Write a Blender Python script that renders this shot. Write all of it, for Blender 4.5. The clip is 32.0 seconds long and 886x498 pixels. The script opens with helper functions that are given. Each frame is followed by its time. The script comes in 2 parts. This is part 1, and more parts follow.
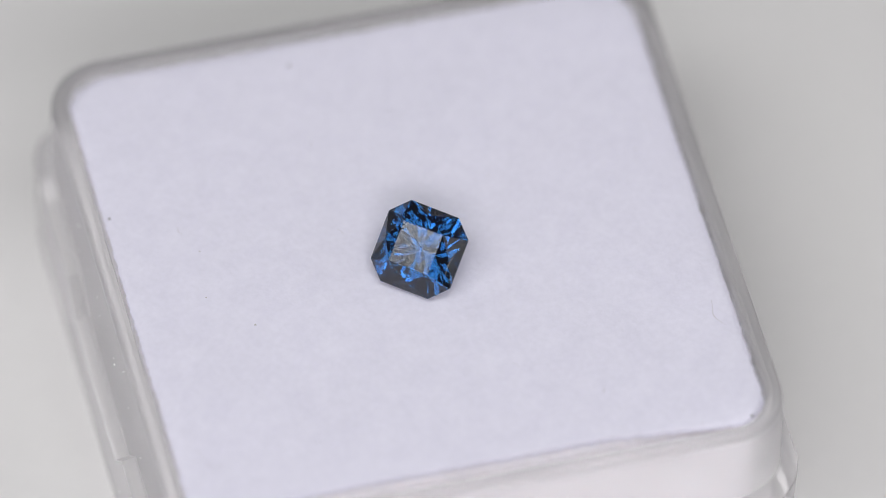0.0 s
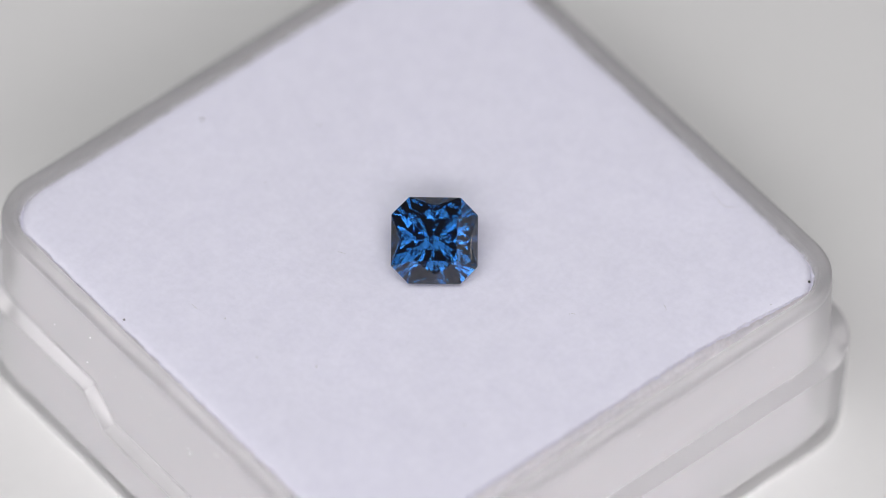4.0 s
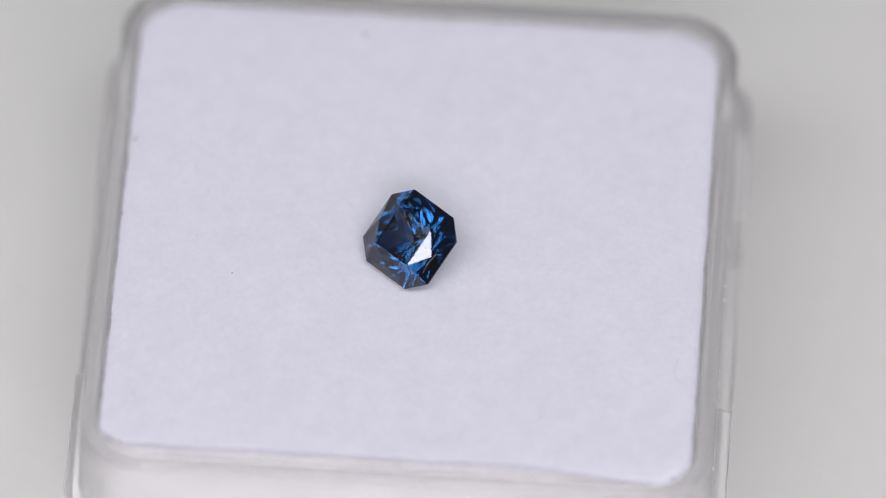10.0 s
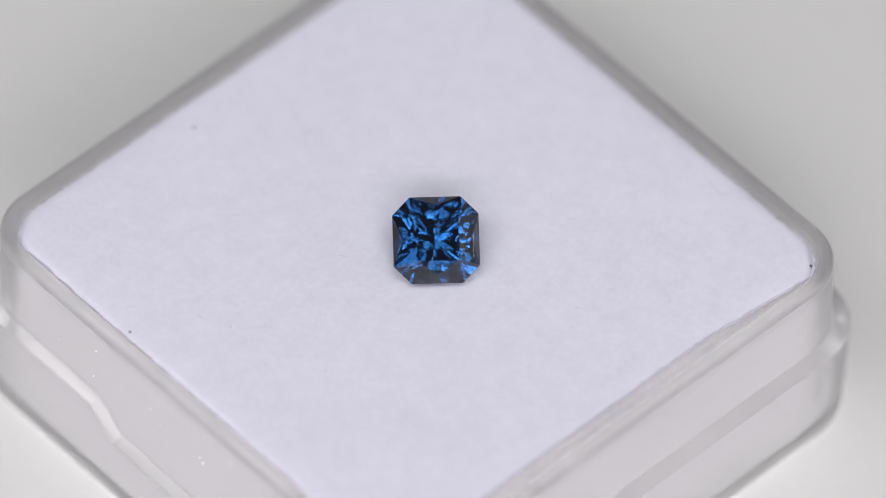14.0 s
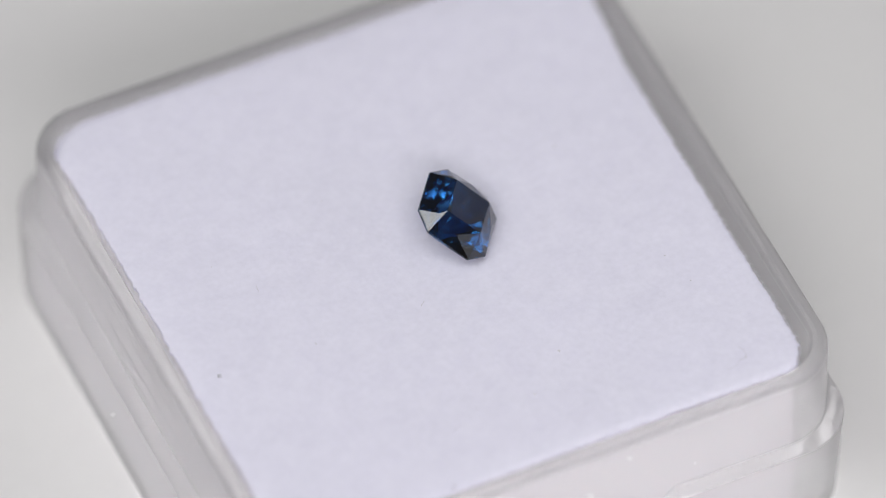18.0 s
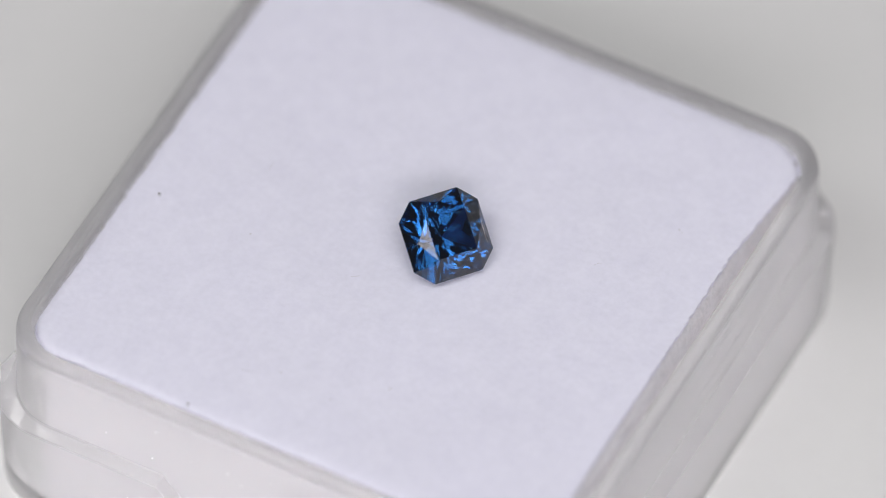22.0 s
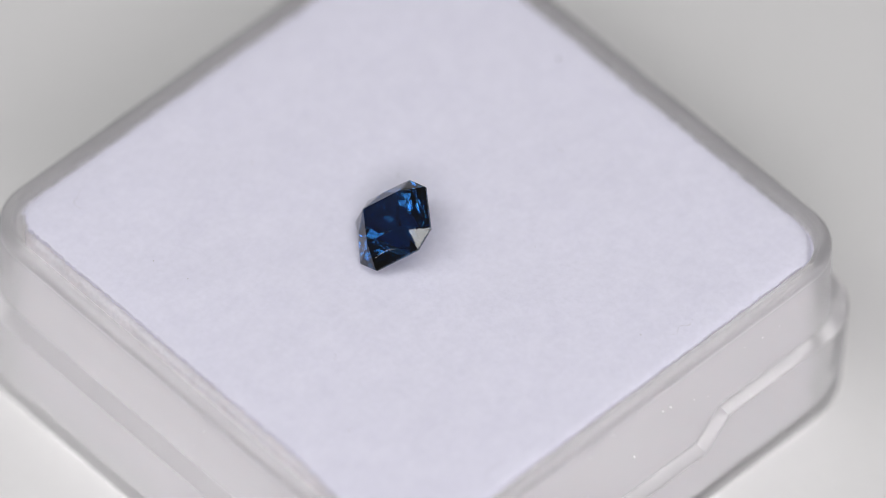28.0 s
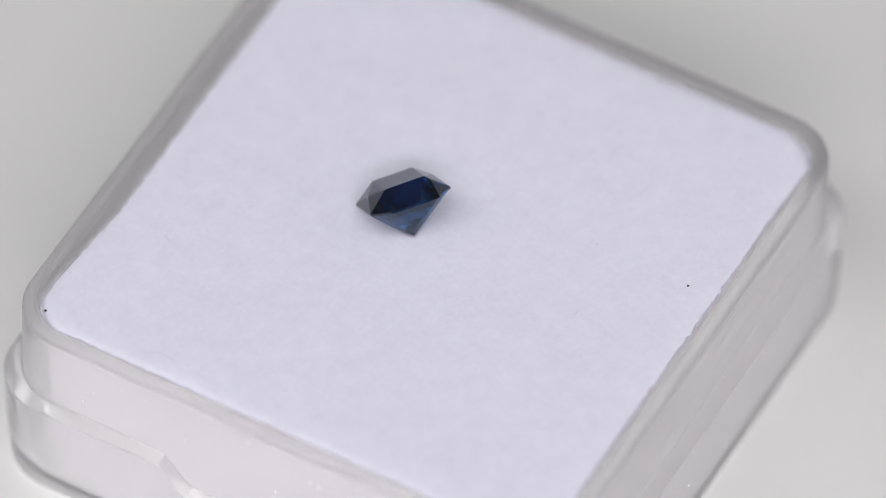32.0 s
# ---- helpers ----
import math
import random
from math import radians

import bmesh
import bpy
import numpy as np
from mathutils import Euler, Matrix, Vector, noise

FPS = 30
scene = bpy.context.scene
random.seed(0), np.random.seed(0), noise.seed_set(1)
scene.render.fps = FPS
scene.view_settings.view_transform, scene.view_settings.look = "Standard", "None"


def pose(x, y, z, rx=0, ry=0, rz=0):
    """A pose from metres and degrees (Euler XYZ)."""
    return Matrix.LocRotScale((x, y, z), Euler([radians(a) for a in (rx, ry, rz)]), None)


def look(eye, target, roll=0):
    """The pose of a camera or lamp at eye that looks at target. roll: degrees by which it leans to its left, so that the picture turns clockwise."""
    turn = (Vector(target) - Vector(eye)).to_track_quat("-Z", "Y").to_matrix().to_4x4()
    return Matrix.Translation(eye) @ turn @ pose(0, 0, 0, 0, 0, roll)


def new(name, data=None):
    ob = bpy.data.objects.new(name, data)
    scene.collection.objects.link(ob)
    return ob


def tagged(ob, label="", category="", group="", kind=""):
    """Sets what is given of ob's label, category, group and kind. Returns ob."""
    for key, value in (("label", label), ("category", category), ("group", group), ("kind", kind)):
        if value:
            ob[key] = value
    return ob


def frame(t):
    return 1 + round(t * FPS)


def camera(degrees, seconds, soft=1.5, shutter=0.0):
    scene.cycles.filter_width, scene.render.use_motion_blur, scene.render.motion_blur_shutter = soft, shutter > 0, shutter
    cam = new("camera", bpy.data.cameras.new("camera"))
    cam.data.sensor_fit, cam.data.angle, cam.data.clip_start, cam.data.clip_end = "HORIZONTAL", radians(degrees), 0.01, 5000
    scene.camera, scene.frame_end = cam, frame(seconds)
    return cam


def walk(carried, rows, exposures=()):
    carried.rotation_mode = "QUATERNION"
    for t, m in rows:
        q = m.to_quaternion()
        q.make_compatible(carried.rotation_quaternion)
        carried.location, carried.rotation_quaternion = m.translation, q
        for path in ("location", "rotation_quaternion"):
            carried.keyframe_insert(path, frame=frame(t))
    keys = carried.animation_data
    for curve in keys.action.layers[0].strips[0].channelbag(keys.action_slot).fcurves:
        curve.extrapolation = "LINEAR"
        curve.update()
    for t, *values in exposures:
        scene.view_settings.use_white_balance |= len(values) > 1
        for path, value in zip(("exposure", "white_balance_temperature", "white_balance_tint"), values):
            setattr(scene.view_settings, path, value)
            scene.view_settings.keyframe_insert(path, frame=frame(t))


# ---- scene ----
MM = 0.001
CLIP = 32.0

# ---- camera: a long macro lens on a stand, tipped a hair once in the second second ----
PITCH, REACH = 50.866, 0.55014
AIM = Vector((0.0, 0.0, 9.6 * MM))
back = Vector((0, -math.cos(radians(PITCH)), math.sin(radians(PITCH))))
side = Vector((1, 0, 0))
rise = back.cross(side)
ROLL = 1.093
SHIFT_X, SHIFT_Y = 0.8897 * MM, -0.3846 * MM
target = AIM + side * SHIFT_X + rise * SHIFT_Y
eye = target + back * REACH


def aimed(lift):
    """The camera's pose, with its aim raised by that many metres at the box."""
    return look(eye, target + rise * lift, ROLL)


cam = camera(4.218, CLIP, soft=0.7)
cam.data.dof.use_dof = True
cam.data.dof.focus_distance = 0.5482
cam.data.dof.aperture_fstop = 17.0
LIFT = 0.3586 * MM
walk(cam, [(0.0, aimed(LIFT)), (0.7, aimed(LIFT)), (0.95, aimed(LIFT)), (1.15, aimed(0.5 * LIFT)), (1.4, aimed(0)), (1.7, aimed(0)), (32.0, aimed(0))])

# ---- the turntable's swing: steady speed, four reversals ----
SPEED = 18.149
TURNS = (1.295, 5.805, 10.722, 18.543)
START = -27.58


def heading(t):
    """The turn of the box in degrees at t seconds."""
    angle, now, way = START, 0.0, -1
    for turn in TURNS:
        if t <= turn:
            break
        angle, now, way = angle + way * SPEED * (turn - now), turn, -way
    return angle + way * SPEED * (t - now)


def eased(t):
    """The same turn with each reversal rounded off over half a second."""
    return sum(heading(t + 0.25 * i / 6) for i in range(-6, 7)) / 13


# keys every quarter second, every tenth round a reversal
TIMES = sorted({round(0.25 * i, 3) for i in range(int(CLIP / 0.25) + 1) if all(abs(0.25 * i - u) > 0.45 for u in TURNS)} | {round((u + 0.1 * i) * 30) / 30 for u in TURNS for i in range(-4, 5)})

# ---- light: a broad panel overhead, a strip lamp in front and a fainter one beside it, in a dim white room ----
scene.view_settings.exposure = 0.208
world = bpy.data.worlds.new("room_light")
world.use_nodes = True
scene.world = world
world.node_tree.nodes["Background"].inputs[0].default_value = (1.0, 0.97, 1.0, 1)
world.node_tree.nodes["Background"].inputs[1].default_value = 0.07


def panel_lamp(name, m, width, height, radiance, colour):
    data = bpy.data.lights.new(name, "AREA")
    data.shape, data.size, data.size_y = "RECTANGLE", width, height
    data.energy, data.color = radiance * math.pi * width * height, colour
    ob = new(name, data)
    ob.matrix_world = m
    return ob


FRONT = look((-0.015, -0.396, 0.3333), (0, 0, 0.01))
panel_lamp("overhead_lamp", pose(-0.10, -0.1725, 0.45), 0.60, 0.177, 4.15, (0.985, 0.99, 1.0))
panel_lamp("front_lamp", FRONT @ pose(0.075, 0, 0), 0.27, 0.095, 9.6, (1.0, 0.965, 1.0))
panel_lamp("front_side_lamp", FRONT @ pose(-0.155, 0, 0), 0.19, 0.095, 4.0, (0.99, 0.95, 1.0))


# ---- materials ----
def material(name):
    m = bpy.data.materials.new(name)
    m.use_nodes = True
    return m, m.node_tree, m.node_tree.nodes["Principled BSDF"]


def link(tree, a, b):
    tree.links.new(a, b)


def noise_node(tree, scale, detail=4.0, rough=0.55, coord="Object"):
    tc = tree.nodes.new("ShaderNodeTexCoord")
    n = tree.nodes.new("ShaderNodeTexNoise")
    n.inputs["Scale"].default_value, n.inputs["Detail"].default_value, n.inputs["Roughness"].default_value = scale, detail, rough
    link(tree, tc.outputs[coord], n.inputs["Vector"])
    return n


def ramp(tree, source, stops):
    r = tree.nodes.new("ShaderNodeValToRGB")
    els = r.color_ramp.elements
    while len(els) < len(stops):
        els.new(0.5)
    for e, (p, c) in zip(els, stops):
        e.position, e.color = p, (*c, 1)
    link(tree, source, r.inputs["Fac"])
    return r


def bump(tree, bsdf, source, strength, distance):
    b = tree.nodes.new("ShaderNodeBump")
    b.inputs["Strength"].default_value, b.inputs["Distance"].default_value = strength, distance
    link(tree, source, b.inputs["Height"])
    link(tree, b.outputs["Normal"], bsdf.inputs["Normal"])
    return b


def mottled(name, light, dark, fine, coarse, roughness, relief, depth, detail=6.0):
    """A matt surface that varies at two scales."""
    m, tree, bsdf = material(name)
    a, b = noise_node(tree, coarse, 3.0), noise_node(tree, fine, detail, 0.6)
    mix = tree.nodes.new("ShaderNodeMath")
    mix.operation = "MULTIPLY_ADD"
    mix.inputs[1].default_value = 0.5
    half = tree.nodes.new("ShaderNodeMath")
    half.operation = "MULTIPLY"
    half.inputs[1].default_value = 0.5
    link(tree, b.outputs["Fac"], half.inputs[0])
    link(tree, a.outputs["Fac"], mix.inputs[0])
    link(tree, half.outputs[0], mix.inputs[2])
    r = ramp(tree, mix.outputs[0], [(0.3, dark), (0.7, light)])
    link(tree, r.outputs["Color"], bsdf.inputs["Base Color"])
    bsdf.inputs["Roughness"].default_value = roughness
    bump(tree, bsdf, b.outputs["Fac"], relief, depth)
    return m


TABLE = mottled("white_table", (0.72, 0.715, 0.705), (0.69, 0.685, 0.675), 900.0, 25.0, 0.55, 0.15, 0.0001)
BOARD = mottled("white_board", (0.80, 0.80, 0.80), (0.76, 0.76, 0.76), 300.0, 9.0, 0.7, 0.1, 0.0002)
FELT = mottled("white_felt", (0.822, 0.812, 0.972), (0.752, 0.742, 0.892), 3600.0, 900.0, 0.95, 0.35, 0.00007)
soft = FELT.node_tree.nodes["Principled BSDF"]
soft.inputs["Subsurface Weight"].default_value = 0.5
soft.inputs["Subsurface Radius"].default_value = (1.0, 1.0, 1.0)
soft.inputs["Subsurface Scale"].default_value = 0.0009
FOAM = mottled("pale_foam", (0.73, 0.705, 0.735), (0.56, 0.543, 0.565), 4600.0, 900.0, 0.95, 0.6, 0.00012, 5.0)
spongy = FOAM.node_tree.nodes["Principled BSDF"]
spongy.inputs["Subsurface Weight"].default_value = 0.5
spongy.inputs["Subsurface Radius"].default_value = (1.0, 0.9, 0.85)
spongy.inputs["Subsurface Scale"].default_value = 0.003
FIBRE = mottled("felt_fibre", (0.70, 0.69, 0.765), (0.65, 0.64, 0.71), 3000.0, 420.0, 0.95, 0.1, 0.00002)
SPECK = mottled("dark_dust", (0.05, 0.045, 0.04), (0.02, 0.02, 0.02), 9000.0, 2000.0, 0.8, 0.2, 0.00001)
LINT = mottled("grey_lint", (0.52, 0.51, 0.53), (0.40, 0.39, 0.41), 9000.0, 2000.0, 0.8, 0.2, 0.00001)
WHITE_DUST = mottled("white_dust", (0.76, 0.75, 0.74), (0.7, 0.69, 0.68), 9000.0, 2000.0, 0.7, 0.2, 0.00001)

def plastic(name, smooth, worn, brighten):
    """Clear moulded plastic with handling wear; a white veil makes up for light lost inside it."""
    m, tree, bsdf = material(name)
    bsdf.inputs["Base Color"].default_value = (0.966, 0.965, 0.968, 1)
    bsdf.inputs["Transmission Weight"].default_value = 1.0
    bsdf.inputs["IOR"].default_value = 1.49
    wear = noise_node(tree, 700.0, 4.0)
    rough = ramp(tree, wear.outputs["Fac"], [(0.4, (smooth,) * 3), (0.75, (worn,) * 3)])
    link(tree, rough.outputs["Color"], bsdf.inputs["Roughness"])
    haze, lit, thru, veil = (tree.nodes.new(k) for k in ("ShaderNodeMixShader", "ShaderNodeBsdfDiffuse", "ShaderNodeBsdfTranslucent", "ShaderNodeMixShader"))
    for node in (lit, thru):
        node.inputs["Color"].default_value = (0.87, 0.858, 0.866, 1)
    link(tree, lit.outputs[0], haze.inputs[1])
    link(tree, thru.outputs[0], haze.inputs[2])
    veil.inputs["Fac"].default_value = brighten
    link(tree, bsdf.outputs[0], veil.inputs[1])
    link(tree, haze.outputs[0], veil.inputs[2])
    link(tree, veil.outputs[0], tree.nodes["Material Output"].inputs["Surface"])
    swell = noise_node(tree, 260.0, 2.0)
    bump(tree, bsdf, swell.outputs["Fac"], 0.07, 0.0002)
    return m


# one plastic at three veil strengths, raised to brighten the edges and the ledge
CLEAR = plastic("clear_plastic", 0.02, 0.07, 0.31)
BRIGHTENED = plastic("brightened_plastic", 0.015, 0.06, 0.37)
ROUGH_BRIGHTENED = plastic("rough_brightened_plastic", 0.06, 0.16, 0.45)


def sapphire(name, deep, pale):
    """Blue corundum; a noisy tint varies how bright the light inside it looks."""
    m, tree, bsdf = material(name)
    tint_noise = noise_node(tree, 1500.0, 2.0)
    r = ramp(tree, tint_noise.outputs["Fac"], [(0.40, deep), (0.66, pale)])
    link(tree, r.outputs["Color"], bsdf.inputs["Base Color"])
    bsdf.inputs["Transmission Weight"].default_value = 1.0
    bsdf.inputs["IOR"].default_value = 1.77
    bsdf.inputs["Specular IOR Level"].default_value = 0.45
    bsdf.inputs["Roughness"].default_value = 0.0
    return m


def pavilion_sapphire(name, deep, pale, ink):
    """The lower facets of the stone, their tint standing in for light absorbed along its path: each bounce inside takes
    its share of the red, and little light leaves through them.
    """
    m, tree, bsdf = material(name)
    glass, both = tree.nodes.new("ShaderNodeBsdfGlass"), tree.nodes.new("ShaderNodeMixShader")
    tint_noise = noise_node(tree, 1500.0, 2.0)
    r = ramp(tree, tint_noise.outputs["Fac"], [(0.40, deep), (0.62, pale)])
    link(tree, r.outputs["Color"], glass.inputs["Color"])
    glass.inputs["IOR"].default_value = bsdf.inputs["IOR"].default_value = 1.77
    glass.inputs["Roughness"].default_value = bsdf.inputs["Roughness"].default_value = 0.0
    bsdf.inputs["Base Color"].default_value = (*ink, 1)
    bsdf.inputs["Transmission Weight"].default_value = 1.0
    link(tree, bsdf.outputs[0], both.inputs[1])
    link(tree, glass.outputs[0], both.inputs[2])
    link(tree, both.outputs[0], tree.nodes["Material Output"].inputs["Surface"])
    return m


# one stone in two tints, set apart to imitate returned and leaking light
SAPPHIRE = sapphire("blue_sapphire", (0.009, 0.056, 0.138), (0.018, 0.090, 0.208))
PAVILION_TINT = pavilion_sapphire("pavilion_tint_sapphire", (0.16, 0.32, 0.52), (0.25, 0.41, 0.60), (0.004, 0.075, 0.26))


# ---- helpers for meshes ----
def part(name, bm, mat, parent=None, label="", smooth=None):
    data = bpy.data.meshes.new(name)
    bm.normal_update()
    bm.to_mesh(data)
    bm.free()
    data.materials.append(mat)
    if smooth is not None:
        data.polygons.foreach_set("use_smooth", [True] * len(data.polygons))
        data.set_sharp_from_angle(angle=radians(smooth))
    ob = new(name, data)
    ob.parent = parent
    if label:
        tagged(ob, label)
    return ob


def square_ring(half, radius, marks, corner=8):
    """Points of a rounded square, counter-clockwise, with extra points at the marks along each side."""
    pts = []
    for k in range(4):
        c, s = (1, 0, -1, 0)[k], (0, 1, 0, -1)[k]
        local = [(half, y) for y in marks]
        for i in range(corner + 1):
            a = 0.5 * math.pi * i / corner
            local.append((half - radius + radius * math.cos(a), half - radius + radius * math.sin(a)))
        pts += [(c * x - s * y, s * x + c * y) for x, y in local]
    return pts


def loft(bm, rings):
    """Quads between rings of equal count."""
    rows = [[bm.verts.new(p) for p in ring] for ring in rings]
    for a, b in zip(rows, rows[1:]):
        for i in range(len(a)):
            j = (i + 1) % len(a)
            bm.faces.new((a[i], a[j], b[j], b[i]))
    return rows


FLOOR = -0.7

# ---- the table ----
bm = bmesh.new()
bmesh.ops.create_grid(bm, x_segments=8, y_segments=8, size=1.2)
table = part("ground", bm, TABLE)
table.location.z = FLOOR * MM
tagged(table, "matt off-white tabletop under the clear box", "tabletop", kind="structure")

# ---- two plain white boards added out of view to bounce light at the box ----
def board(name, x0, x1, y0, y1, z1):
    bm = bmesh.new()
    bmesh.ops.create_cube(bm, size=1, matrix=Matrix.Translation(((x0 + x1) / 2, (y0 + y1) / 2, z1 / 2 + FLOOR * MM)) @ Matrix.Diagonal((x1 - x0, y1 - y0, z1, 1)))
    bmesh.ops.bevel(bm, geom=bm.edges, offset=0.003, segments=2, affect="EDGES")
    return tagged(part(name, bm, BOARD), "unseen white reflector board added to bounce light at the box", "wall", kind="structure")


board("back_reflector", -0.7, 0.30, 0.36, 0.37, 0.17)
board("side_reflector", 0.31, 0.32, -0.34, 0.37, 0.22)

# ---- the clear box: lower tier, ledge with two thumb notches, upper lip ----
BOX_PLACE = pose(-0.318 * MM, -0.384 * MM, 0) @ pose(0, 0, 0, 0, 0, -47.6)
RIM = 9.95
MARKS = [-11.0, -8.5, -6.0, -5.6, -4.9, -4.2, -3.4, -1.7, 0, 1.7, 3.4, 4.2, 4.9, 5.6, 6.0, 8.5, 11.0]


def ledge_heights(x, y):
    """The ledge's outer and inner height: flat and notched on two sides, sloping on the other two."""
    w = min(1.0, max(0.0, (abs(x) - abs(y)) / 4.0 + 0.5))
    w = 3 * w * w - 2 * w ** 3
    f = 0.0 if abs(y) < 13.5 else min(1.0, max(0.0, (5.6 - abs(x)) / 1.4))
    drop = 1.6 * (3 * f * f - 2 * f ** 3)
    return 5.40 - 0.15 * w - drop, 5.50 + 0.12 * w - drop


# shallow mould lines that run along two of the sides
GROOVED = [(14.34 - 0.008 * (z - 6), 2.77, (z + dz, cut)) for z, deep in ((6.3, 0.010), (6.8, 0.006), (7.3, 0.011), (8.0, 0.006), (8.65, 0.013), (9.0, 0.014)) for dz, cut in ((-0.11, 0.0), (0.0, deep), (0.11, 0.0))]


def blunt(c):
    """Squares off a half circle into a flat-topped rim with small round edges."""
    return math.copysign(abs(c) ** 0.7, c)


def rim_point(i, steps=36):
    """A point of the rim's section: a flat top with round edges and two fine beads along the inner half."""
    c, h = blunt(math.cos(math.pi * i / steps)), blunt(math.sin(math.pi * i / steps))
    bead = 0.028 * (1 - math.cos(4 * math.pi * (-0.05 - c) / 0.83)) / 2 if -0.88 < c < -0.05 else 0.0
    return 13.914 + 0.391 * c, 2.44 + 0.32 * c, 9.5 + (RIM - 0.02 - 9.5) * h + bead


ROUND = [rim_point(i) for i in range(37)]
OUTLINE = [(14.15, 2.6, FLOOR), (14.5, 2.75, FLOOR + 0.07), (14.72, 2.85, FLOOR + 0.22), (14.84, 2.9, FLOOR + 0.46), (14.88, 2.95, FLOOR + 0.75), (15.01, 2.96, "under"), (15.02, 2.96, "brow"), (14.98, 2.92, "lip"),
           (14.40, 2.8, "ledge"), (14.35, 2.78, "foot"), (14.345, 2.78, "wall"), *GROOVED, (14.31, 2.76, 9.35), *ROUND, (13.52, 2.12, 9.35), (13.44, 2.05, FLOOR + 0.95), (13.435, 2.05, FLOOR + 0.85), (13.36, 2.0, FLOOR + 0.65), (13.1, 1.9, FLOOR + 0.58)]


def box_ring(half, radius, z):
    ring = []
    for x, y in square_ring(half, radius, MARKS, 18):
        low, high = ledge_heights(x, y)
        if isinstance(z, tuple):
            cut = z[1] * min(1.0, max(0.0, (11.2 - abs(y)) / 1.5)) * (abs(x) > abs(y))
            x, y = x * (1 - cut / half), y * (1 - cut / half)
            ring.append((x * MM, y * MM, z[0] * MM))
            continue
        zz = {"under": low - 0.2, "brow": low - 0.06, "lip": low, "ledge": high, "foot": high + 0.06, "wall": high + 0.2}.get(z, z)
        ring.append((x * MM, y * MM, zz * MM))
    return ring


def box_band(first, last, cap=""):
    bm = bmesh.new()
    rows = loft(bm, [box_ring(*o) for o in OUTLINE[first:last + 1]])
    if cap == "below":
        bm.faces.new(list(reversed(rows[0])))
    if cap == "above":
        bm.faces.new(rows[-1])
    return bm


gem_box = new("display_box")
tagged(gem_box, "clear plastic square display box base with thumb notches, open", "plastic box")
G = len(GROOVED)
for name, bm, label in (("underside", box_band(0, 1, "below"), ""), ("base_rim", box_band(1, 4), "rounded foot of the box"), ("lower_wall", box_band(4, 6), ""), ("ledge", box_band(6, 9), "stepped ledge with two thumb notches"),
                        ("lip_wall", box_band(9, 12 + G), "clear upright wall with mould lines"), ("rim", box_band(12 + G, 39 + G), "rounded clear rim"), ("rim_inner_slope", box_band(39 + G, 48 + G), "inner slope of the rim, split off to shade the felt edge"),
                        ("inner_wall", box_band(48 + G, 50 + G), ""), ("floor_panel", box_band(50 + G, 53 + G, "above"), "")):
    ob = part(name, bm, ROUGH_BRIGHTENED if name == "ledge" else BRIGHTENED if name in ("rim", "rim_inner_slope", "base_rim", "underside") else CLEAR, gem_box, label, smooth=24 if name == "ledge" else 40)
    # only the rim's inner slope casts a shadow, to darken the felt's edge
    ob.visible_shadow = name == "rim_inner_slope"


# ---- the felt pad that fills the box ----
GEM_TURN = Matrix(((0.99569, -0.03635, 0.0851), (0.07994, 0.80246, -0.5913), (-0.04693, 0.5956, 0.8019))).to_quaternion().to_matrix().to_4x4()
GEM_PLACE = Matrix.Translation((0.541 * MM, -1.41 * MM, (9.6 + 1.737) * MM)) @ GEM_TURN
IN_GEM = GEM_PLACE.inverted() @ BOX_PLACE


def dented(x, y, z):
    """Presses the felt down to just under the stone's cone."""
    if (x - 1.0) ** 2 + y ** 2 > 16:
        return z
    for _ in range(40):
        p = IN_GEM @ Vector((x * MM, y * MM, (z + 0.015) * MM)) / MM
        if p.z > -0.02 or p.z < -2.05 + math.hypot(p.x, p.y) * 0.85:
            break
        z -= 0.02
    return z


def felt_height(x, y):
    """The soft top: flat in the middle, drooping at the rim, uneven all over."""
    core = 13.36 - 2.4
    out = math.hypot(max(0.0, abs(x) - core), max(0.0, abs(y) - core)) / 2.4
    lump = noise.noise(Vector((x * 0.25, y * 0.25, 3.0))) * 0.05 + noise.noise(Vector((x * 1.3, y * 1.3, 8.0))) * 0.010
    return dented(x, y, 9.80 + lump - 0.05 * out ** 4 - 0.08 * out ** 14)


def pad_spot(u, v, half, radius):
    """A point of the pad's plan from the unit square: round corners, a hand-cut uneven edge."""
    x, y = u * half, v * half
    ax, ay, c = abs(x), abs(y), half - radius
    if ax > c and ay > c:
        d, m = math.hypot(ax - c, ay - c), max(ax - c, ay - c)
        x, y = math.copysign(c + (ax - c) * m / d, x), math.copysign(c + (ay - c) * m / d, y)
    f = max(abs(u), abs(v)) ** 24
    wob = 0.03 * noise.noise(Vector((x * 0.7, y * 0.7, 1.0))) + 0.015 * noise.noise(Vector((x * 1.6, y * 1.6, 9.0))) + 0.06 * noise.noise(Vector((x * 3.7, y * 3.7, 5.0)))
    if abs(u) > 0.94:
        wob += 0.14 * max(0.0, noise.noise(Vector((2.0, y * 3.9, 4.0 + u)))) * (abs(u) - 0.94) / 0.06
    inset = 0.62 * max(0.0, u) ** 12 * min(1.0, max(0.0, (0.95 - v) / 0.5))
    inset -= 0.12 * max(0.0, -u) ** 12 * min(1.0, max(0.0, (0.95 - abs(v)) / 0.3))
    return x * (1 + f * wob / half) - inset, y * (1 + f * wob / half)


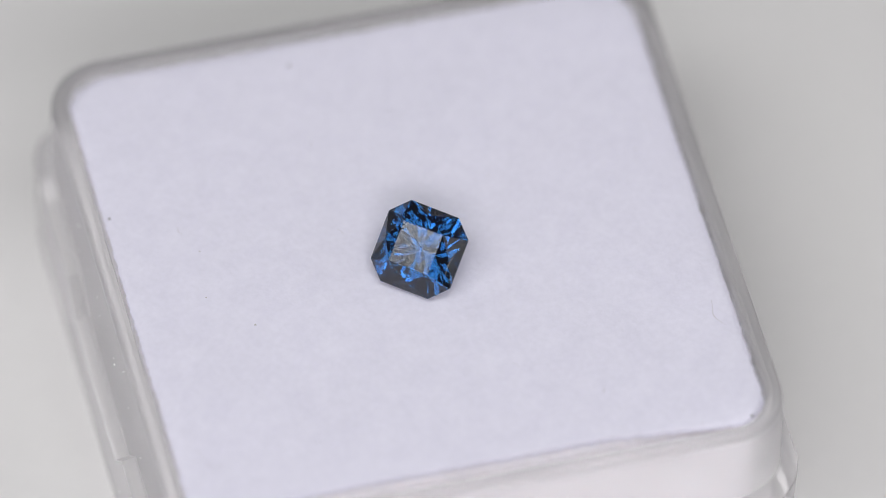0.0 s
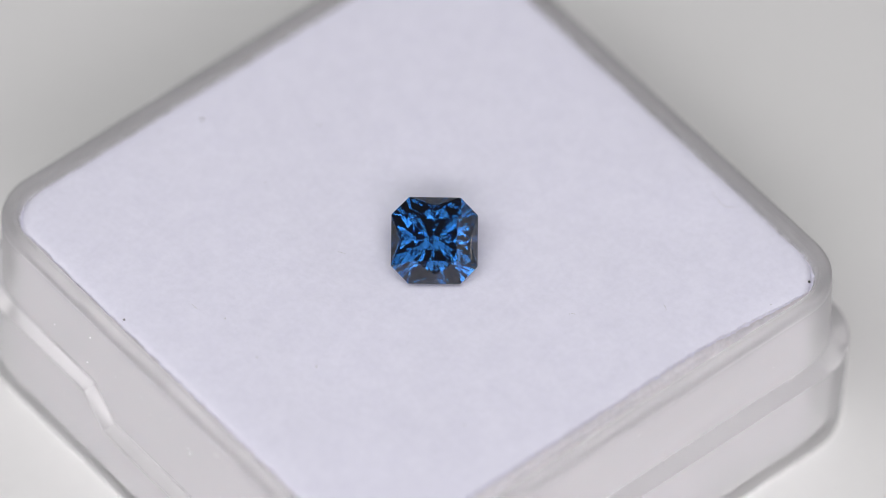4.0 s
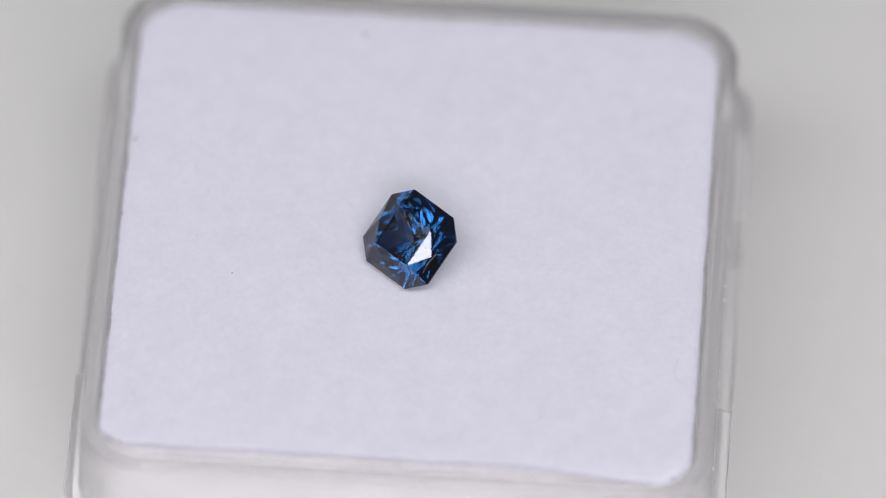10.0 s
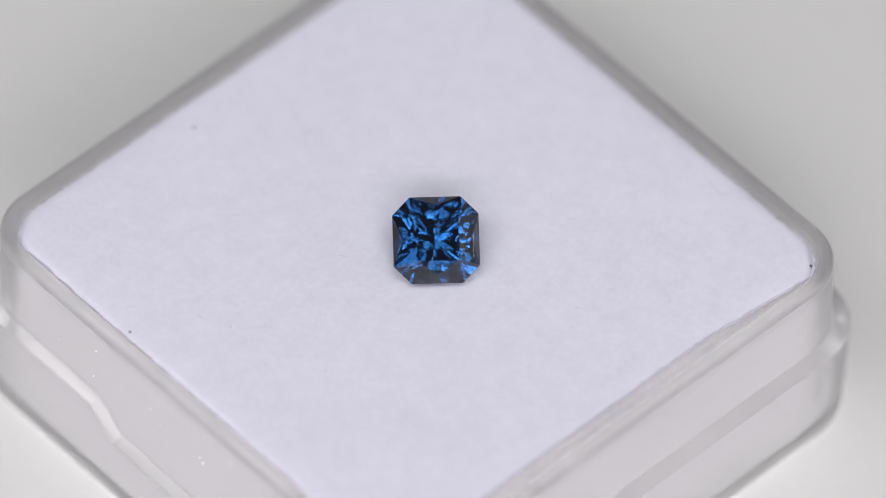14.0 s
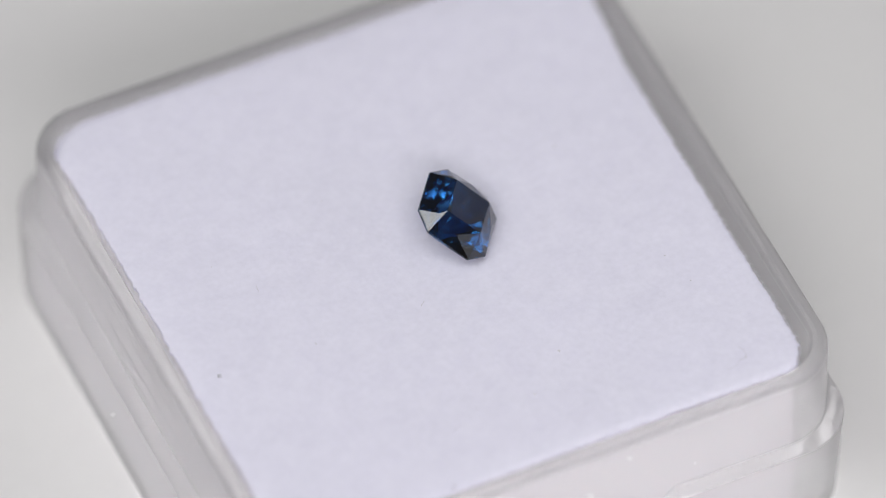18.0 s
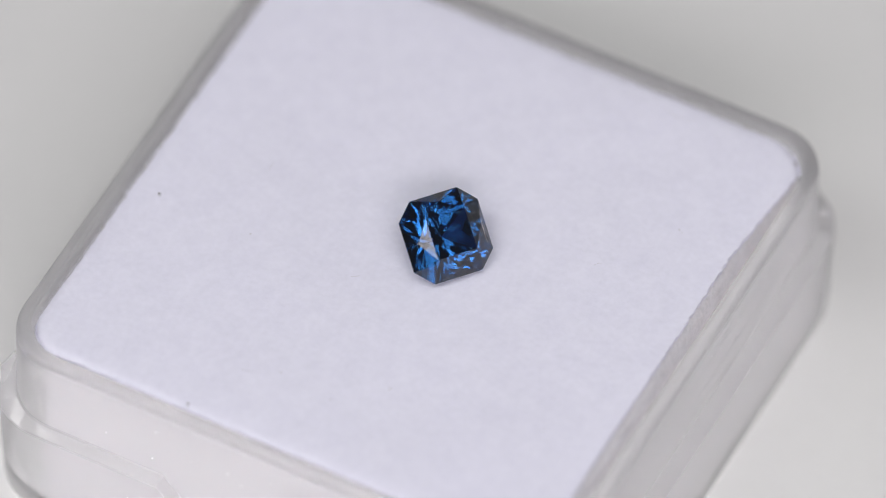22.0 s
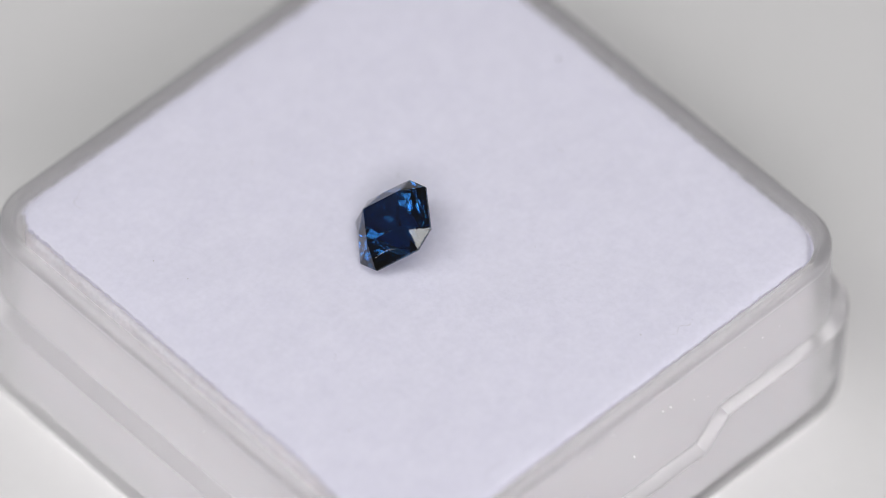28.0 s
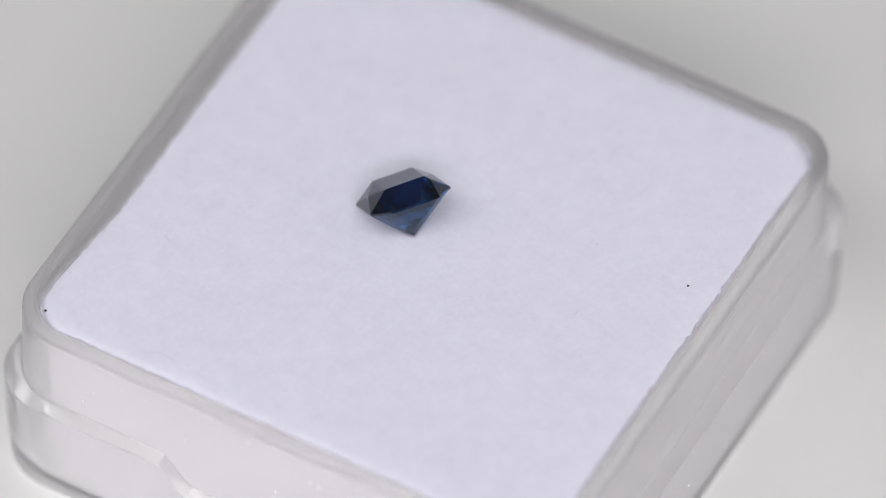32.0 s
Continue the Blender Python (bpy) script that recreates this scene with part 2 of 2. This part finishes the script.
def felt_sheet():
    bm = bmesh.new()
    n, half, radius = 220, 13.38, 1.6
    grid = [[None] * (n + 1) for _ in range(n + 1)]
    for i in range(n + 1):
        for j in range(n + 1):
            x, y = pad_spot(2 * i / n - 1, 2 * j / n - 1, half, radius)
            grid[i][j] = bm.verts.new((x * MM, y * MM, felt_height(x, y) * MM))
    for i in range(n):
        for j in range(n):
            bm.faces.new((grid[i][j], grid[i + 1][j], grid[i + 1][j + 1], grid[i][j + 1]))
    rim = [grid[i][0] for i in range(n)] + [grid[n][j] for j in range(n)] + [grid[i][n] for i in range(n, 0, -1)] + [grid[0][j] for j in range(n, 0, -1)]
    low = [bm.verts.new((v.co.x * 0.997, v.co.y * 0.997, 9.46 * MM)) for v in rim]
    for i in range(len(rim)):
        j = (i + 1) % len(rim)
        bm.faces.new((rim[i], low[i], low[j], rim[j]))
    bm.faces.new(low)
    bmesh.ops.recalc_face_normals(bm, faces=bm.faces)
    return bm


def foam_core():
    bm = bmesh.new()
    rings = []
    for half, z in ((13.28, FLOOR + 0.62), (13.36, FLOOR + 1.2), (13.38, 4.0), (13.40, 7.0), (13.41, 8.6), (13.37, 9.1), (13.24, 9.36), (12.95, 9.45)):
        ring = []
        for x, y in square_ring(half, 2.1, [-10 + 0.8 * i for i in range(26)]):
            w = 0.03 * noise.noise(Vector((x * 1.1, y * 1.1, z * 0.8)))
            if x > 0:
                x -= 0.40 * (x / half) ** 8 * min(1.0, max(0.0, (12.6 - y) / 3.0))
            ring.append((x * (1 + w / half) * MM, y * (1 + w / half) * MM, z * MM))
        rings.append(ring)
    rows = loft(bm, rings)
    bm.faces.new(list(reversed(rows[0])))
    bm.faces.new(rows[-1])
    return bm


def edge_fuzz():
    """Short fibres that stand out of the cut edge of the felt."""
    rng = random.Random(4)
    bm = bmesh.new()
    for _ in range(26000):
        k, s = rng.randrange(4), rng.uniform(-1, 1)
        tufted = noise.noise(Vector((k * 7.3, s * 6.0, 2.0)))
        if tufted < -0.1 and rng.random() < 0.5:
            continue
        u, v = ((1, s), (s, 1), (-1, s), (s, -1))[k]
        x, y = pad_spot(u * 0.997, v * 0.997, 13.38, 1.6)
        out = Vector((u if abs(u) == 1 else 0.0, v if abs(v) == 1 else 0.0, 0.0))
        away = (out + Vector((rng.uniform(-1, 1), rng.uniform(-1, 1), rng.uniform(-0.3, 0.8)))).normalized()
        length, thick = 0.05 + 0.26 * rng.random() ** 2.2, rng.uniform(0.0018, 0.0034)
        a = Vector((x, y, felt_height(x, y) - rng.uniform(0.0, 0.12)))
        mid, tip = a + away * length * 0.55, a + away * length + Vector((0, 0, rng.uniform(-0.05, 0.03)))
        w = away.cross(Vector((0, 0, 1)))
        w = (w.normalized() if w.length > 1e-3 else Vector((1, 0, 0))) * thick
        up = Vector((0, 0, thick))
        ring = [bm.verts.new((a + d) * MM) for d in (w, up, -w)]
        ring2 = [bm.verts.new((mid + d) * MM) for d in (w, up, -w)]
        end = bm.verts.new(tip * MM)
        for i in range(3):
            j = (i + 1) % 3
            bm.faces.new((ring[i], ring[j], ring2[j], ring2[i]))
            bm.faces.new((ring2[i], ring2[j], end))
    return bm


pad = new("felt_pad")
tagged(pad, "soft white felt pad filling the clear box", "pad")
sheet = part("felt_top", felt_sheet(), FELT, pad, "soft white felt face with frayed edges", smooth=50)
part("foam_core", foam_core(), FOAM, pad, "pale grey foam below the felt", smooth=50)
tagged(part("fuzz", edge_fuzz(), FIBRE, sheet), kind="stuff")

# ---- the gemstone: cut-corner square with a triangle-faceted crown ----
HALF, CUT, TABLE_HALF, TABLE_Z, MID_X, MID_Z, BELT = 1.975, 1.175, 0.965, 0.88, 1.58, 0.55, 0.045
GIRDLE = [(HALF, -CUT), (HALF, CUT), (CUT, HALF), (-CUT, HALF), (-HALF, CUT), (-HALF, -CUT), (-CUT, -HALF), (CUT, -HALF)]


def quarter(p, k):
    for _ in range(k):
        p = (-p[1], p[0], p[2])
    return p


def triangles(faces):
    bm = bmesh.new()
    made = {}
    for f in faces:
        vs = []
        for p in f:
            key = tuple(round(q, 5) for q in p)
            if key not in made:
                made[key] = bm.verts.new([q * MM for q in p])
            vs.append(made[key])
        bm.faces.new(vs)
    return bm


def crown():
    faces = [[quarter((TABLE_HALF, TABLE_HALF, TABLE_Z), k) for k in range(4)]]
    for k in range(4):
        a, b = (TABLE_HALF, -TABLE_HALF, TABLE_Z), (TABLE_HALF, TABLE_HALF, TABLE_Z)
        m, g, h, i, n = (MID_X, 0, MID_Z), (HALF, -CUT, BELT), (HALF, CUT, BELT), (CUT, HALF, BELT), (1.18, 1.18, 0.625)
        for f in ((a, m, b), (a, g, m), (b, m, h), (g, h, m), (n, h, i), (b, h, n), (b, n, i)):
            faces.append([quarter(p, k) for p in f])
    return triangles(faces)


def belt():
    faces = []
    for (x0, y0), (x1, y1) in zip(GIRDLE, GIRDLE[1:] + GIRDLE[:1]):
        faces.append([(x0, y0, -BELT), (x1, y1, -BELT), (x1, y1, BELT), (x0, y0, BELT)])
    return triangles(faces)


def pavilion(tiers, brow=66.0):
    """Cut like a stone: a block under the girdle, ground back plane by plane, tier by tier up from the point."""
    bm = bmesh.new()
    bmesh.ops.create_cube(bm, size=1, matrix=Matrix.Translation((0, 0, -2.0 * MM)) @ Matrix.Diagonal((6 * MM, 6 * MM, 4 * MM, 1)))

    def grind(a, r, z, slope):
        geom = list(bm.verts) + list(bm.edges) + list(bm.faces)
        normal = (math.cos(a) * math.sin(slope), math.sin(a) * math.sin(slope), -math.cos(slope))
        cut = bmesh.ops.bisect_plane(bm, geom=geom, dist=1e-9, plane_co=(r * math.cos(a) * MM, r * math.sin(a) * MM, z * MM), plane_no=normal, clear_outer=True)
        edges = [e for e in cut["geom_cut"] if isinstance(e, bmesh.types.BMEdge)]
        if edges:
            bmesh.ops.contextual_create(bm, geom=edges)

    def reach(a):
        return max(x * math.cos(a) + y * math.sin(a) for x, y in GIRDLE)

    grind(0, 0, -BELT, math.pi)
    for k in range(8):
        a = radians(45 * k)
        grind(a, reach(a), -BELT, radians(brow))
    for turns, slope, f in tiers:
        for k in range(4):
            for turn in turns:
                a = radians(90 * k + turn)
                if f == 0:
                    grind(a, 0, -1.99, radians(slope))
                else:
                    z = -1.99 + f * reach(a) * math.tan(radians(slope))
                    grind(a, f * reach(a), z, math.atan2(-BELT - z, (1 - f) * reach(a)))
    lid = [f for f in bm.faces if all(v.co.z > -BELT * MM - 1e-8 for v in f.verts)]
    bmesh.ops.delete(bm, geom=lid, context="FACES")
    bmesh.ops.recalc_face_normals(bm, faces=bm.faces)
    low = min(bm.faces, key=lambda f: f.calc_center_median().z)
    if low.normal.z > 0:
        bmesh.ops.reverse_faces(bm, faces=bm.faces)
    return bm


SIXTEEN, SIXTEEN_OFF = (0, 22.5, 45, 67.5), (11.25, 33.75, 56.25, 78.75)
TIERS = ((SIXTEEN_OFF, 41.1, 0), (SIXTEEN, 41.1, 0.48))
gem = new("gemstone")
tagged(gem, "deep blue faceted square-cut sapphire lying tilted on the felt", "gemstone")
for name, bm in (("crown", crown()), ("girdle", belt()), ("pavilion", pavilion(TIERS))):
    part(name, bm, PAVILION_TINT if name == "pavilion" else SAPPHIRE, gem)

# ---- dust and lint on the felt ----
def blob(size, seed):
    bm = bmesh.new()
    bmesh.ops.create_icosphere(bm, subdivisions=2, radius=size * MM)
    for v in bm.verts:
        v.co *= 1 + 0.5 * noise.noise(v.co / (size * MM) + Vector((seed, 0, 0)))
        v.co.z *= 0.6
    return bm


def thread(points, thick):
    """A thin fibre along points, in millimetres, six-sided."""
    bm = bmesh.new()
    rings = []
    for i, p in enumerate(points):
        q = Vector(points[min(i + 1, len(points) - 1)]) - Vector(points[max(i - 1, 0)])
        q.normalize()
        u = q.cross(Vector((0, 0, 1)))
        if u.length < 1e-4:
            u = Vector((1, 0, 0))
        u.normalize()
        w = q.cross(u)
        t = thick * (1 - 0.5 * abs(2 * i / (len(points) - 1) - 1))
        rings.append([(Vector(p) + (u * math.cos(a) + w * math.sin(a)) * t) * MM for a in (0, 1.05, 2.09, 3.14, 4.19, 5.24)])
    rows = loft(bm, rings)
    bm.faces.new(list(reversed(rows[0])))
    bm.faces.new(rows[-1])
    return bm


loose = []
DARK_SPECKS = [(-11.93, -3.0, 0.06), (12.86, 12.62, 0.075), (-4.96, -13.12, 0.055)]
PALE_SPECKS = [(2.69, -8.08, 0.045), (0.62, -9.88, 0.035), (-9.62, 2.96, 0.025), (-7.14, -3.09, 0.03), (9.92, -6.88, 0.025), (-2.08, -9.55, 0.035), (9.48, -5.05, 0.025), (-3.38, 11.35, 0.03), (-3.43, 4.37, 0.02), (12.91, 10.28, 0.03)]
for i, (x, y, s) in enumerate(DARK_SPECKS + PALE_SPECKS):
    dark = i < len(DARK_SPECKS)
    ob = part("dust_speck", blob(s, i * 3.7), SPECK if dark else LINT)
    tagged(ob, "dark dust speck on the white felt" if dark else "tiny grey dust speck on the white felt", "dust", "dust on the felt")
    loose.append((ob, BOX_PLACE @ Matrix.Translation((x * MM, y * MM, (felt_height(x, y) + 0.01) * MM))))
FIBRES = [(7.7, 2.85, 0.35, 40), (-8.22, 0.92, 0.40, 100), (-1.77, -2.99, 0.35, 60), (-3.48, -10.16, 0.45, 10), (10.01, 6.38, 0.46, 146)]
for i, (x, y, length, turn) in enumerate(FIBRES):
    pts = [((f - 0.5) * length, 0.06 * math.sin(3 * f + i), 0.02 + 0.02 * math.sin(5 * f)) for f in np.linspace(0, 1, 9)]
    ob = part("lint_fibre", thread(pts, 0.009), LINT, smooth=60)
    tagged(ob, "short grey lint fibre lying on the white felt", "lint", "lint on the felt")
    loose.append((ob, BOX_PLACE @ pose(x * MM, y * MM, felt_height(x, y) * MM, 0, 0, turn)))
CURLS = [((-5.75, 12.3), (-5.4, 12.45), (-5.0, 12.2), (-4.6, 12.42), (-4.3, 12.2)), ((9.16, -12.26), (9.59, -12.22), (9.94, -11.99), (10.25, -11.96), (10.31, -11.51), (10.11, -11.23)), ((6.15, 12.47), (6.6, 12.4), (7.0, 12.33), (7.35, 12.5), (7.75, 12.84))]


def bent(points, steps=6):
    """A smooth line through points of the pad's plan, lying on the felt."""
    pts = [Vector(p) for p in points]
    pts = [2 * pts[0] - pts[1]] + pts + [2 * pts[-1] - pts[-2]]
    line = []
    for a, b, c, d in zip(pts, pts[1:], pts[2:], pts[3:]):
        for i in range(steps):
            f = i / steps
            p = 0.5 * (2 * b + (c - a) * f + (2 * a - 5 * b + 4 * c - d) * f * f + (3 * b - a - 3 * c + d) * f ** 3)
            line.append((p.x, p.y, felt_height(p.x, p.y) + 0.02 + 0.012 * math.sin(2.3 * len(line))))
    return line


for points in CURLS:
    ob = part("lint_fibre", thread(bent(points), 0.006 if points[0][0] < 0 else 0.008), LINT, smooth=60)
    tagged(ob, "long curled grey lint hair on the felt edge", "lint", "lint on the felt")
    loose.append((ob, BOX_PLACE))


def wall_dust():
    """Bright grains that stick to the outside of the lip and the lower wall."""
    rng = random.Random(11)
    bm = bmesh.new()
    for _ in range(48):
        side, along = rng.choice((0, 0, 0, 2, 2, 2, 1, 3)), rng.uniform(-11, 11)
        z = rng.choice((rng.uniform(6.2, 9.2), rng.uniform(6.2, 9.2), rng.uniform(0.2, 4.0)))
        off = 14.36 if z > 6 else 14.98
        p = pose(0, 0, 0, 0, 0, 90 * side) @ Vector((along * MM, off * MM, z * MM))
        size = (0.014 + 0.036 * rng.random() ** 2) * MM
        made = bmesh.ops.create_icosphere(bm, subdivisions=1, radius=size)
        for v in made["verts"]:
            v.co = v.co * rng.uniform(0.6, 1.3) + p
    return bm


grit = part("wall_dust", wall_dust(), WHITE_DUST)
tagged(grit, "bright dust grains sticking to the clear walls", "dust", kind="stuff")
loose.append((grit, BOX_PLACE))

bm = bmesh.new()
for p in ((-15.28, -12.2, 5.35), (-15.1, -10.9, 5.25), (-14.9, -11.0, 4.7), (-15.1, -12.2, 4.5), (-14.3, -13.6, 5.3), (-13.5, -14.5, 5.2), (-14.3, -13.6, 4.6), (-14.2, -12.4, 5.5), (-14.0, -13.2, 5.45)):
    bm.verts.new([q * MM for q in p])
bmesh.ops.convex_hull(bm, input=bm.verts)
part("moulding_burr", bm, CLEAR, gem_box, "rough broken corner of the ledge").visible_shadow = False

arc = [(1.66, -0.86, 0.47), (1.645, -0.62, 0.525), (1.63, -0.38, 0.555), (1.635, -0.14, 0.56), (1.66, 0.06, 0.525), (1.70, 0.24, 0.46)]
hair = part("lint_fibre", thread(arc, 0.006), WHITE_DUST, smooth=60)
tagged(hair, "fine white lint hair clinging to a gemstone facet", "lint")
loose.append((hair, GEM_PLACE))


def motions():
    """The box turns on its table and carries all that lies in it."""
    for ob, place in [(gem_box, BOX_PLACE), (pad, BOX_PLACE), (gem, GEM_PLACE)] + loose:
        walk(ob, [(t, pose(0, 0, 0, 0, 0, eased(t)) @ place) for t in TIMES])


motions()
